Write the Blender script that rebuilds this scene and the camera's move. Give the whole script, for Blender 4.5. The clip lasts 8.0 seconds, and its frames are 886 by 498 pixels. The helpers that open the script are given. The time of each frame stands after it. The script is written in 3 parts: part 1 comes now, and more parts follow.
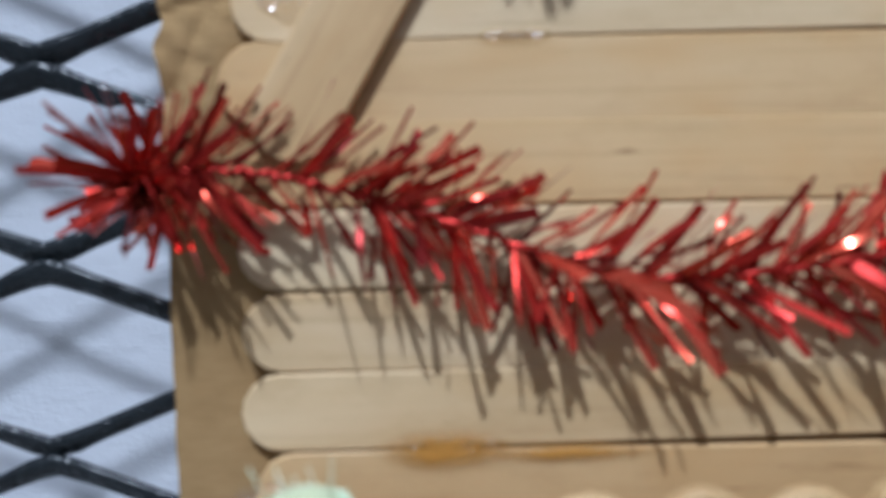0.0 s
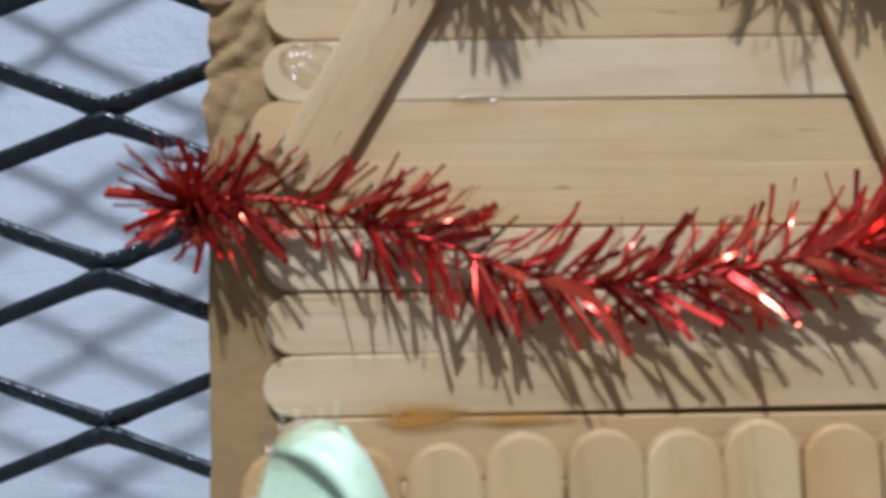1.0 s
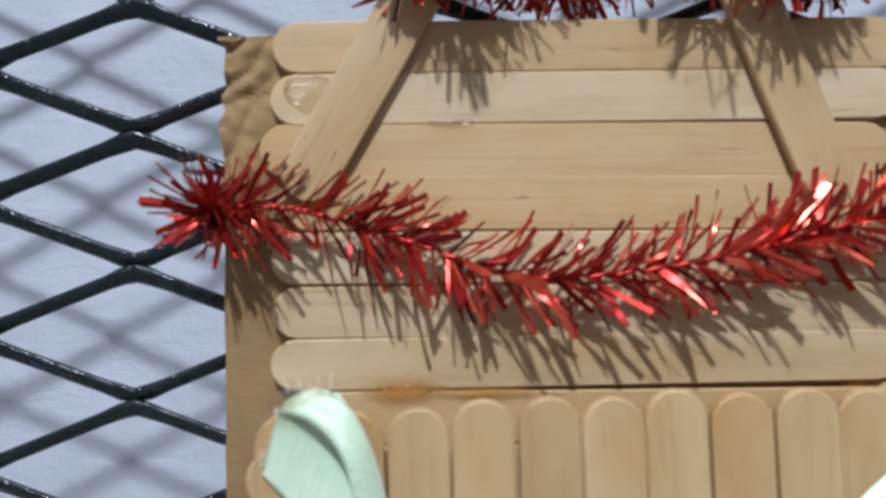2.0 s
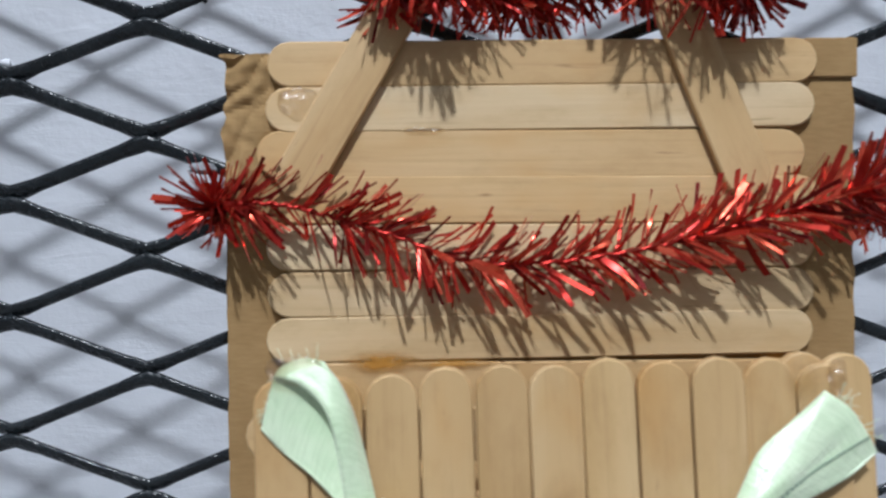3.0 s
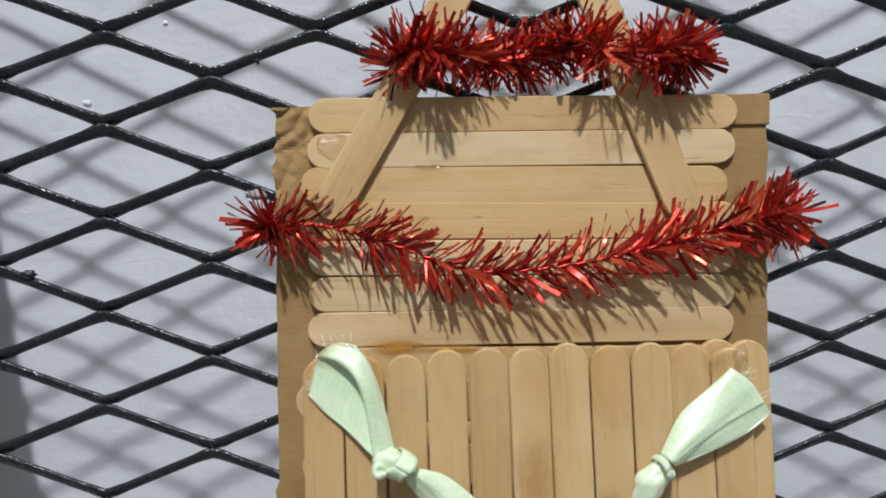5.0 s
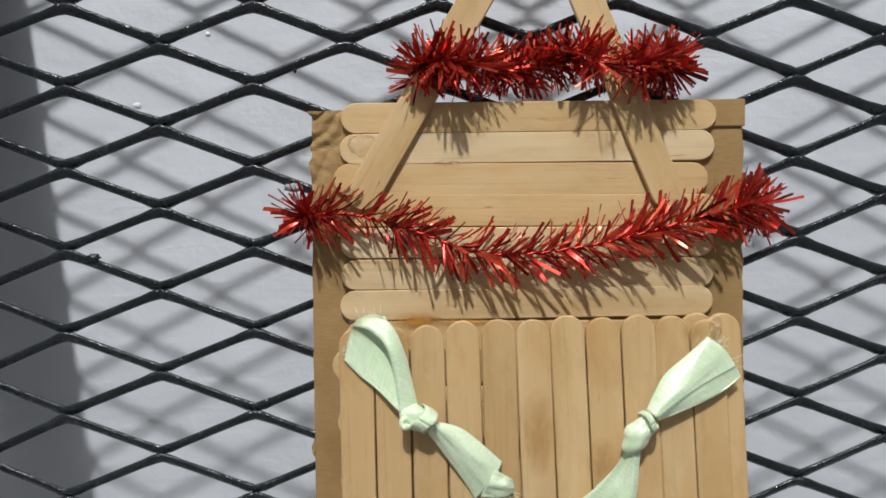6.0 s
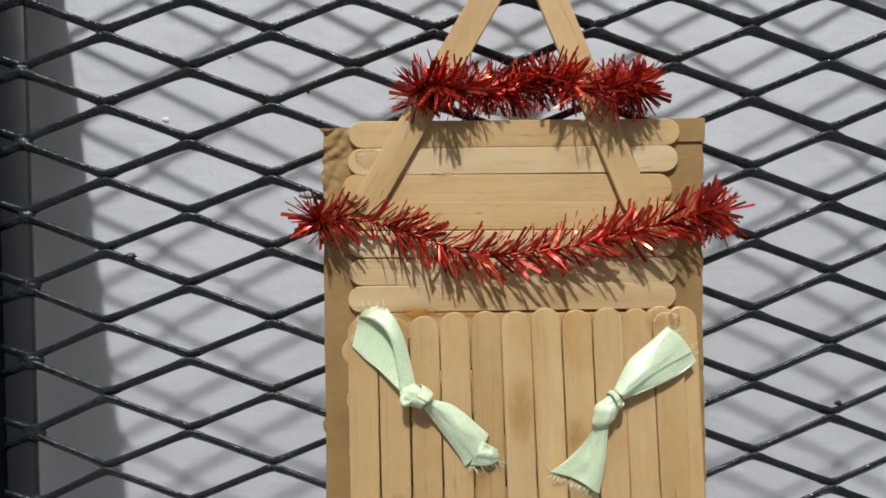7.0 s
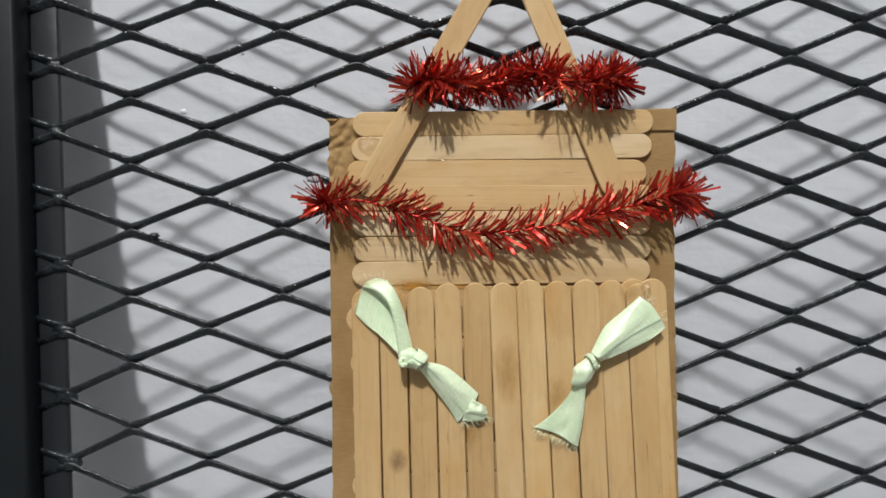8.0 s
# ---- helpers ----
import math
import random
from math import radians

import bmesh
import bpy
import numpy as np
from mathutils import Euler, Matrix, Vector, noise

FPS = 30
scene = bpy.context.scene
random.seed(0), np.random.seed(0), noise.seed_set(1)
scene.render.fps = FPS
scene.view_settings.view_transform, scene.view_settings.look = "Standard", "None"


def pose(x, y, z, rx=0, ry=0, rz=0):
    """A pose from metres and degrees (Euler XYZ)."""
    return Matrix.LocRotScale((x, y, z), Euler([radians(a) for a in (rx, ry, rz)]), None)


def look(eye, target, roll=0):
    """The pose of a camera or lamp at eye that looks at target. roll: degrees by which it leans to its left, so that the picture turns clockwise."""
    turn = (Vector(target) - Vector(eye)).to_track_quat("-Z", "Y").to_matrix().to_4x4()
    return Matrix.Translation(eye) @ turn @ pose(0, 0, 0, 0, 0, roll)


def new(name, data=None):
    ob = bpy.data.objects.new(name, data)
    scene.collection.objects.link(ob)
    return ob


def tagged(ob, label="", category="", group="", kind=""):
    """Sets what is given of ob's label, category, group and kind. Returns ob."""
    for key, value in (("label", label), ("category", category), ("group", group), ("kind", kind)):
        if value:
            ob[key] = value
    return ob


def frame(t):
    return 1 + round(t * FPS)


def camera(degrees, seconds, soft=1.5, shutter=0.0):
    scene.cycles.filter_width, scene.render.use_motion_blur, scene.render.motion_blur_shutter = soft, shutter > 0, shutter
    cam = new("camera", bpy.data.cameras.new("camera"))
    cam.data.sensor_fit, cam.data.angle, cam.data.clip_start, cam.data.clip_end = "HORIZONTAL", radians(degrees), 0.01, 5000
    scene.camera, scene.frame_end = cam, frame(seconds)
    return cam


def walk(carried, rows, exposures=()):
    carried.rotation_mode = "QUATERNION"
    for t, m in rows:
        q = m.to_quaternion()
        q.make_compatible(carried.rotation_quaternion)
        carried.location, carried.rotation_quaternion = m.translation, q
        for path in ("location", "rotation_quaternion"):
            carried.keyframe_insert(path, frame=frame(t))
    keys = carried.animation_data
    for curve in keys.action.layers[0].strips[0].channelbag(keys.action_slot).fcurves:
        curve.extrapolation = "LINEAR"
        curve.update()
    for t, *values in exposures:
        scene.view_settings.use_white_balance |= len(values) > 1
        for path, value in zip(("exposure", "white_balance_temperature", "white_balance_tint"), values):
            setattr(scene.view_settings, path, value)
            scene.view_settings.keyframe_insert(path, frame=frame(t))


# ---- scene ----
# The mesh panel leans against the wall. Things on it are laid out in the panel's own frame:
# x along it, z up along it, y into it; the origin is the middle of the topmost stick.
LEAN = pose(0, 0, 0.9, -11.65, 0, 0)
cam = camera(63.2, 8.0, soft=1.5, shutter=0.6)
cam.data.dof.use_dof, cam.data.dof.focus_distance, cam.data.dof.aperture_fstop = True, 0.24, 21
PATH = [
    (0.0, (-0.03433, -0.08348, -0.03339), (-0.03378, 0.11628, -0.04332), -1.24),
    (0.2, (-0.03364, -0.08666, -0.03446), (-0.03407, 0.11322, -0.04146), -1.10),
    (0.3, (-0.03283, -0.09115, -0.03467), (-0.03526, 0.10879, -0.03913), -1.22),
    (0.5, (-0.03354, -0.09786, -0.03720), (-0.03444, 0.10214, -0.03756), -0.79),
    (1.0, (-0.03264, -0.10873, -0.03597), (-0.02930, 0.09124, -0.03573), -0.56),
    (1.5, (-0.03100, -0.11870, -0.03593), (-0.02827, 0.08128, -0.03594), -0.47),
    (2.8, (-0.02540, -0.14480, -0.03490), (-0.02230, 0.05510, -0.03580), -0.47),
    (3.0, (-0.02443, -0.14874, -0.03481), (-0.02060, 0.05118, -0.03883), -0.47),
    (3.5, (-0.02113, -0.15956, -0.03174), (-0.01760, 0.04037, -0.03591), -0.37),
    (4.0, (-0.02261, -0.17184, -0.03113), (-0.01893, 0.02807, -0.03562), -0.39),
    (4.2, (-0.02330, -0.17600, -0.03100), (-0.02060, 0.02391, -0.03560), -0.40),
    (5.5, (-0.02600, -0.20332, -0.03024), (-0.02373, -0.00342, -0.03633), -0.42),
    (6.0, (-0.02834, -0.21870, -0.03173), (-0.02684, -0.01883, -0.03863), -0.37),
    (6.5, (-0.02782, -0.23212, -0.03146), (-0.02673, -0.03227, -0.03912), -0.33),
    (7.0, (-0.02609, -0.24883, -0.02968), (-0.02535, -0.04897, -0.03720), -0.26),
    (7.5, (-0.02430, -0.26365, -0.03115), (-0.02393, -0.06382, -0.03946), -0.31),
    (8.0, (-0.02288, -0.27426, -0.03496), (-0.02319, -0.07446, -0.04375), -0.29),
]
walk(cam, [(t, LEAN @ look(eye, target, roll)) for t, eye, target, roll in PATH],
     exposures=[(0.0, 0.05, 5080, 10), (1.7, 0.05, 5220, 11), (3.0, 0.05, 5560, 10), (5.5, 0.08, 6050, 9), (8.0, 0.11, 6300, 10)])

# ---- light ----
world = bpy.data.worlds.new("world")
world.use_nodes = True
scene.world = world
world.node_tree.nodes["Background"].inputs["Color"].default_value = (0.6, 0.65, 0.7, 1)
world.node_tree.nodes["Background"].inputs["Strength"].default_value = 0.02

BULB = LEAN @ Vector((-0.2067, -1.5712, 1.8024))
bulb_light = bpy.data.lights.new("bulb_light", "POINT")
bulb_light.energy, bulb_light.shadow_soft_size, bulb_light.color = 203, 0.048, (1.0, 0.97, 0.92)
new("bulb_light", bulb_light).location = BULB


# ---- materials ----
def material(name, rough=0.6, metal=0.0, spec=0.5):
    m = bpy.data.materials.new(name)
    m.use_nodes = True
    nt = m.node_tree
    b = nt.nodes["Principled BSDF"]
    b.inputs["Roughness"].default_value = rough
    b.inputs["Metallic"].default_value = metal
    b.inputs["Specular IOR Level"].default_value = spec
    return m, nt, b


def node(nt, kind, **values):
    n = nt.nodes.new(kind)
    for key, value in values.items():
        n.inputs[key.replace("_", " ")].default_value = value
    return n


def mapped(nt, scale, random_shift=False):
    """Object coordinates, stretched; each object's own place in the grain if asked."""
    tc = nt.nodes.new("ShaderNodeTexCoord")
    mp = nt.nodes.new("ShaderNodeMapping")
    mp.inputs["Scale"].default_value = scale
    nt.links.new(tc.outputs["Object"], mp.inputs["Vector"])
    if not random_shift:
        return mp.outputs["Vector"]
    info = nt.nodes.new("ShaderNodeObjectInfo")
    mul = nt.nodes.new("ShaderNodeMath")
    mul.operation = "MULTIPLY"
    mul.inputs[1].default_value = 37.0
    nt.links.new(info.outputs["Random"], mul.inputs[0])
    add = nt.nodes.new("ShaderNodeVectorMath")
    add.operation = "ADD"
    nt.links.new(mp.outputs["Vector"], add.inputs[0])
    nt.links.new(mul.outputs[0], add.inputs[1])
    return add.outputs["Vector"]


def noise_of(nt, vector, scale, detail=4.0, rough=0.55, dist=0.0):
    n = node(nt, "ShaderNodeTexNoise", Scale=scale, Detail=detail, Roughness=rough, Distortion=dist)
    nt.links.new(vector, n.inputs["Vector"])
    return n.outputs["Fac"]


def ramp(nt, fac, stops):
    r = nt.nodes.new("ShaderNodeValToRGB")
    while len(r.color_ramp.elements) < len(stops):
        r.color_ramp.elements.new(0.5)
    for e, (p, c) in zip(r.color_ramp.elements, stops):
        e.position, e.color = p, (*c, 1)
    nt.links.new(fac, r.inputs["Fac"])
    return r.outputs["Color"]


def mix(nt, a, b, fac, kind="MIX"):
    m = nt.nodes.new("ShaderNodeMix")
    m.data_type, m.blend_type = "RGBA", kind
    for value, key in ((fac, 0), (a, 6), (b, 7)):
        if isinstance(value, (int, float, tuple)):
            m.inputs[key].default_value = value if not isinstance(value, tuple) else (*value, 1)
        else:
            nt.links.new(value, m.inputs[key])
    return m.outputs[2]


def bump(nt, b, height, strength, distance):
    n = node(nt, "ShaderNodeBump", Strength=strength, Distance=distance)
    nt.links.new(height, n.inputs["Height"])
    nt.links.new(n.outputs["Normal"], b.inputs["Normal"])
    return n


def wood_material(name, base_stops):
    m, nt, b = material(name, 0.55, spec=0.35)
    fine = noise_of(nt, mapped(nt, (25, 900, 900), True), 1.0, 5, 0.6, 0.3)
    broad = noise_of(nt, mapped(nt, (9, 160, 60), True), 1.0, 3, 0.5, 0.6)
    blot = noise_of(nt, mapped(nt, (30, 60, 60), True), 1.0, 3, 0.5)
    base = ramp(nt, broad, base_stops)
    grain = ramp(nt, fine, [(0.30, (0.50, 0.40, 0.30)), (0.43, (0.90, 0.88, 0.85)), (0.75, (1, 1, 1))])
    col = mix(nt, base, grain, 0.27, "MULTIPLY")
    warm = ramp(nt, blot, [(0.52, (1, 1, 1)), (0.74, (0.90, 0.74, 0.50))])
    col = mix(nt, col, warm, 0.7, "MULTIPLY")
    info = nt.nodes.new("ShaderNodeObjectInfo")
    own = ramp(nt, info.outputs["Random"], [(0.0, (0.91, 0.87, 0.80)), (0.35, (1.0, 0.98, 0.93)), (0.65, (0.95, 0.91, 0.83)), (1.0, (1, 0.97, 0.88))])
    col = mix(nt, col, own, 1.0, "MULTIPLY")
    smudge = noise_of(nt, mapped(nt, (60, 140, 140), True), 1.0, 5, 0.7)
    col = mix(nt, col, ramp(nt, smudge, [(0.30, (0.80, 0.76, 0.70)), (0.50, (1, 1, 1))]), 0.5, "MULTIPLY")
    fleck = noise_of(nt, mapped(nt, (55, 700, 700), True), 1.0, 3, 0.6, 0.5)
    col = mix(nt, col, ramp(nt, fleck, [(0.24, (0.45, 0.36, 0.28)), (0.31, (1, 1, 1))]), 0.8, "MULTIPLY")
    nt.links.new(col, b.inputs["Base Color"])
    nt.links.new(ramp(nt, smudge, [(0.3, (0.62, 0.62, 0.62)), (0.7, (0.42, 0.42, 0.42))]), b.inputs["Roughness"])
    bump(nt, b, fine, 0.3, 0.0003)
    return m


def cardboard_material():
    m, nt, b = material("brown_cardboard", 0.85, spec=0.2)
    v = mapped(nt, (1, 1, 1))
    broad = noise_of(nt, v, 45, 4, 0.6)
    fine = noise_of(nt, mapped(nt, (300, 300, 1500)), 1.0, 3, 0.6)
    col = mix(nt, ramp(nt, broad, [(0.3, (0.28, 0.175, 0.072)), (0.7, (0.39, 0.258, 0.115))]),
              ramp(nt, fine, [(0.3, (0.8, 0.78, 0.75)), (0.7, (1, 1, 1))]), 0.6, "MULTIPLY")
    nt.links.new(col, b.inputs["Base Color"])
    bump(nt, b, fine, 0.3, 0.0003)
    return m


def paint_material():
    m, nt, b = material("black_gloss_paint", 0.2, spec=0.55)
    lumps = noise_of(nt, mapped(nt, (1, 1, 1)), 420, 3, 0.6)
    broad = noise_of(nt, mapped(nt, (1, 1, 1)), 60, 3, 0.5)
    nt.links.new(ramp(nt, broad, [(0.3, (0.010, 0.013, 0.016)), (0.7, (0.019, 0.024, 0.028))]), b.inputs["Base Color"])
    nt.links.new(ramp(nt, broad, [(0.3, (0.13, 0.13, 0.13)), (0.7, (0.30, 0.30, 0.30))]), b.inputs["Roughness"])
    bump(nt, b, lumps, 0.7, 0.0012)
    return m


def plaster_material(name, tone):
    m, nt, b = material(name, 0.6, spec=0.35)
    v = mapped(nt, (1, 1, 1))
    lumps = noise_of(nt, v, 38, 5, 0.55)
    broad = noise_of(nt, v, 9, 3, 0.5)
    nt.links.new(ramp(nt, broad, [(0.3, tuple(0.93 * c for c in tone)), (0.7, tone)]), b.inputs["Base Color"])
    wide = bump(nt, b, lumps, 0.35, 0.004)
    streaks = node(nt, "ShaderNodeMapping", Scale=(60, 60, 260), Rotation=(0, 0.5, 0))
    nt.links.new(v, streaks.inputs["Vector"])
    fine = bump(nt, b, noise_of(nt, streaks.outputs["Vector"], 1.0, 4, 0.6, 0.8), 0.22, 0.0010)
    nt.links.new(wide.outputs["Normal"], fine.inputs["Normal"])
    return m


def foil_material(name, source, output):
    m, nt, b = material(name, 0.25, metal=0.72, spec=0.5)
    isl = nt.nodes.new(source)
    # the darkest strip colours stand in for the dark room that foil mirrors
    nt.links.new(ramp(nt, isl.outputs[output], [(0.0, (0.12, 0.006, 0.006)), (0.35, (0.47, 0.028, 0.018)), (0.7, (0.63, 0.060, 0.032)), (1.0, (0.85, 0.150, 0.075))]), b.inputs["Base Color"])
    nt.links.new(ramp(nt, isl.outputs[output], [(0.0, (0.36, 0.36, 0.36)), (1.0, (0.20, 0.20, 0.20))]), b.inputs["Roughness"])
    return m


def satin_material():
    m, nt, b = material("mint_satin", 0.3, spec=0.9)
    b.inputs["Anisotropic"].default_value = 0.5
    v = mapped(nt, (1, 1, 1))
    broad = noise_of(nt, v, 110, 4, 0.6)
    tc = nt.nodes.new("ShaderNodeTexCoord")
    mp = nt.nodes.new("ShaderNodeMapping")
    mp.inputs["Scale"].default_value = (4, 75, 1)
    nt.links.new(tc.outputs["UV"], mp.inputs["Vector"])
    ribs = noise_of(nt, mp.outputs["Vector"], 1.0, 3, 0.6)
    col = ramp(nt, broad, [(0.3, (0.62, 0.78, 0.51)), (0.7, (0.77, 0.875, 0.64))])
    col = mix(nt, col, ramp(nt, ribs, [(0.3, (0.90, 0.95, 0.87)), (0.7, (1, 1, 1))]), 0.35, "MULTIPLY")
    crease = nt.nodes.new("ShaderNodeMapping")
    crease.inputs["Scale"].default_value = (5, 2.0, 1)
    crease.inputs["Rotation"].default_value = (0, 0, 0.25)
    nt.links.new(tc.outputs["UV"], crease.inputs["Vector"])
    folds = noise_of(nt, crease.outputs["Vector"], 1.0, 3, 0.5, 0.4)
    nt.links.new(col, b.inputs["Base Color"])
    nt.links.new(ramp(nt, ribs, [(0.3, (0.20, 0.20, 0.20)), (0.7, (0.36, 0.36, 0.36))]), b.inputs["Roughness"])
    b.inputs["Sheen Weight"].default_value = 0.5
    wrinkled = bump(nt, b, folds, 0.45, 0.0012)
    ribbed = bump(nt, b, ribs, 0.35, 0.0004)
    nt.links.new(wrinkled.outputs["Normal"], ribbed.inputs["Normal"])
    return m


def glue_material(name, gloss):
    """A clear film: what is behind it shows through, and its lumps glint."""
    m = bpy.data.materials.new(name)
    m.use_nodes = True
    nt = m.node_tree
    nt.nodes.remove(nt.nodes["Principled BSDF"])
    clear = node(nt, "ShaderNodeBsdfTransparent", Color=(0.97, 0.94, 0.88, 1))
    shine = node(nt, "ShaderNodeBsdfGlossy", Roughness=0.14)
    lumps = noise_of(nt, mapped(nt, (1, 1, 1)), 520, 2, 0.5)
    wet = node(nt, "ShaderNodeBump", Strength=1.0, Distance=0.0020)
    nt.links.new(lumps, wet.inputs["Height"])
    nt.links.new(wet.outputs["Normal"], shine.inputs["Normal"])
    both = node(nt, "ShaderNodeMixShader", Fac=gloss)
    nt.links.new(clear.outputs[0], both.inputs[1])
    nt.links.new(shine.outputs[0], both.inputs[2])
    nt.links.new(both.outputs[0], nt.nodes["Material Output"].inputs["Surface"])
    return m


WOOD = wood_material("birch_wood", [(0.25, (0.53, 0.36, 0.172)), (0.5, (0.595, 0.42, 0.218)), (0.75, (0.675, 0.51, 0.30))])
# paler wood of some sticks, also used to colour in glare
PALE_GLARE_WOOD = wood_material("pale_and_glare_birch_wood", [(0.25, (0.53, 0.385, 0.21)), (0.5, (0.62, 0.475, 0.285)), (0.75, (0.73, 0.60, 0.41))])
CARD, PAINT = cardboard_material(), paint_material()
POST = material("black_post_paint", 0.45, spec=0.2)
POST[2].inputs["Base Color"].default_value = (0.008, 0.010, 0.012, 1)
bump(POST[1], POST[2], noise_of(POST[1], mapped(POST[1], (1, 1, 1)), 160, 3, 0.5), 0.15, 0.0006)
POST = POST[0]
# black paint like the post's, its colour greyed to imitate light on the gloss
FLANGE, flange_tree, flange_shader = material("lit_black_flange_paint", 0.35, spec=0.4)
flange_shader.inputs["Base Color"].default_value = (0.014, 0.016, 0.019, 1)
bump(flange_tree, flange_shader, noise_of(flange_tree, mapped(flange_tree, (1, 1, 1)), 110, 3, 0.5), 0.3, 0.0010)
PLASTER = plaster_material("white_wall_paint", (0.79, 0.815, 0.87))
# grey that sets how much fill light the unseen room throws back
ROOM = plaster_material("room_bounce_grey", (0.225, 0.225, 0.222))
FOIL = foil_material("red_foil", "ShaderNodeNewGeometry", "Random Per Island")
STRIP = foil_material("red_foil_strip", "ShaderNodeObjectInfo", "Random")
SATIN = satin_material()
GREY, _, grey_shader = material("pale_grey_paint_drip", 0.4)
grey_shader.inputs["Base Color"].default_value = (0.30, 0.31, 0.33, 1)
THREAD, _, thread_shader = material("grey_green_thread", 0.7)
thread_shader.inputs["Base Color"].default_value = (0.22, 0.33, 0.24, 1)


def stain_material(name, colour, strength):
    """A soaked-in stain that fades towards its rim."""
    m, nt, b = material(name, 0.35, spec=0.5)
    b.inputs["Base Color"].default_value = (*colour, 1)
    tc = nt.nodes.new("ShaderNodeTexCoord")
    ball = nt.nodes.new("ShaderNodeTexGradient")
    ball.gradient_type = "SPHERICAL"
    nt.links.new(tc.outputs["Object"], ball.inputs["Vector"])
    n = noise_of(nt, tc.outputs["Object"], 2.2, 4, 0.6)
    mul = nt.nodes.new("ShaderNodeMath")
    mul.operation = "MULTIPLY"
    nt.links.new(ball.outputs["Fac"], mul.inputs[0])
    nt.links.new(n, mul.inputs[1])
    r = nt.nodes.new("ShaderNodeMapRange")
    r.inputs["From Min"].default_value, r.inputs["From Max"].default_value = 0.05, 0.42
    r.inputs["To Max"].default_value = strength
    nt.links.new(mul.outputs[0], r.inputs["Value"])
    nt.links.new(r.outputs["Result"], b.inputs["Alpha"])
    return m


SOAKED = stain_material("soaked_glue_stain", (0.54, 0.31, 0.085), 0.38)
AMBER = stain_material("amber_glue_stain", (0.52, 0.25, 0.035), 0.75)
KNOT = stain_material("wood_knot", (0.26, 0.15, 0.07), 0.45)
CLEAR = glue_material("clear_dried_glue", 0.11)


# ---- building helpers ----
def mesh_of(name, bm, mat, smooth=True):
    me = bpy.data.meshes.new(name)
    bm.normal_update()
    bm.to_mesh(me)
    bm.free()
    me.materials.append(mat)
    for p in me.polygons:
        p.use_smooth = smooth
    return me


def part(name, data, mat, parent, label="", smooth=True):
    me = mesh_of(name, data, mat, smooth) if isinstance(data, bmesh.types.BMesh) else data
    ob = new(name, me)
    ob.parent = parent
    if label:
        tagged(ob, label)
    return ob


def box(bm, lo, hi, bevel=0.0):
    m = Matrix.Translation([(a + b) / 2 for a, b in zip(lo, hi)]) @ Matrix.Diagonal([b - a for a, b in zip(lo, hi)] + [1])
    made = bmesh.ops.create_cube(bm, size=1, matrix=m)
    if bevel:
        edges = list({e for v in made["verts"] for e in v.link_edges})
        bmesh.ops.bevel(bm, geom=edges, offset=bevel, segments=2, affect="EDGES", profile=0.5)


def sweep(bm, points, normal, width, depth, sides=8):
    """A bar with a rounded section along points; normal is the depth direction."""
    rings = []
    n = Vector(normal)
    for i, p in enumerate(points):
        d = (points[min(i + 1, len(points) - 1)] - points[max(i - 1, 0)]).normalized()
        side = d.cross(n).normalized()
        w = width[i] if isinstance(width, list) else width
        ring = []
        for k in range(sides):
            a = 2 * math.pi * (k + 0.5) / sides
            ca, sa = math.cos(a), math.sin(a)
            ca, sa = math.copysign(abs(ca) ** 0.7, ca), math.copysign(abs(sa) ** 0.7, sa)
            ring.append(bm.verts.new(p + side * (ca * w / 2) + n * (sa * depth / 2)))
        rings.append(ring)
    for a, b in zip(rings, rings[1:]):
        for k in range(sides):
            bm.faces.new((a[k], a[(k + 1) % sides], b[(k + 1) % sides], b[k]))
    bm.faces.new(rings[0][::-1])
    bm.faces.new(rings[-1])


# ---- room ----
def slab(name, lo, hi, mat, m=Matrix()):
    bm = bmesh.new()
    box(bm, lo, hi)
    ob = new(name, mesh_of(name, bm, mat, False))
    ob.matrix_world = m
    return tagged(ob, kind="structure")


TURN_WALL = pose(0, 0.05084, 0, 0, 0, -0.682)
tagged(slab("wall_back", (-2.2, 0, 0), (2.2, 0.12, 3.2), PLASTER, TURN_WALL), "white painted plaster wall with small lumps", "wall")
def paint_lump(parent, seed, place, size):
    bm = bmesh.new()
    made = bmesh.ops.create_icosphere(bm, subdivisions=3, radius=1)
    for v in made["verts"]:
        k = 1 + 0.5 * noise.noise(v.co * 1.7 + Vector((seed * 3.3, 0, 0)))
        v.co = (v.co.x * size * k, v.co.y * 0.0005, v.co.z * size * 0.6 * k)
    ob = part("paint_lump", bm, PLASTER, parent)
    ob.matrix_world = Matrix.Translation(LEAN @ Vector(place))


for seed, (x, z, size) in enumerate(((-0.1392, 0.0130, 0.0016), (-0.1110, 0.0377, 0.0010))):
    paint_lump(bpy.data.objects["wall_back"], seed, (x, 0.0519 - 0.0122 * x - 0.2062 * z, z), size)
# the rest of the room is unseen, added to close it and bounce light
tagged(slab("wall_left", (-2.3, -3.4, 0), (-2.2, 0.2, 3.2), ROOM), "plain side wall, unseen, added to bounce light", "wall")
tagged(slab("wall_right", (2.2, -3.4, 0), (2.3, 0.2, 3.2), ROOM), "plain side wall, unseen, added to bounce light", "wall")
tagged(slab("wall_front", (-2.3, -3.5, 0), (2.3, -3.4, 3.2), ROOM), "plain far wall, unseen, added to bounce light", "wall")
tagged(slab("floor", (-2.3, -3.5, -0.1), (2.3, 0.3, 0), ROOM), "plain floor, unseen, added to bounce light", "floor")
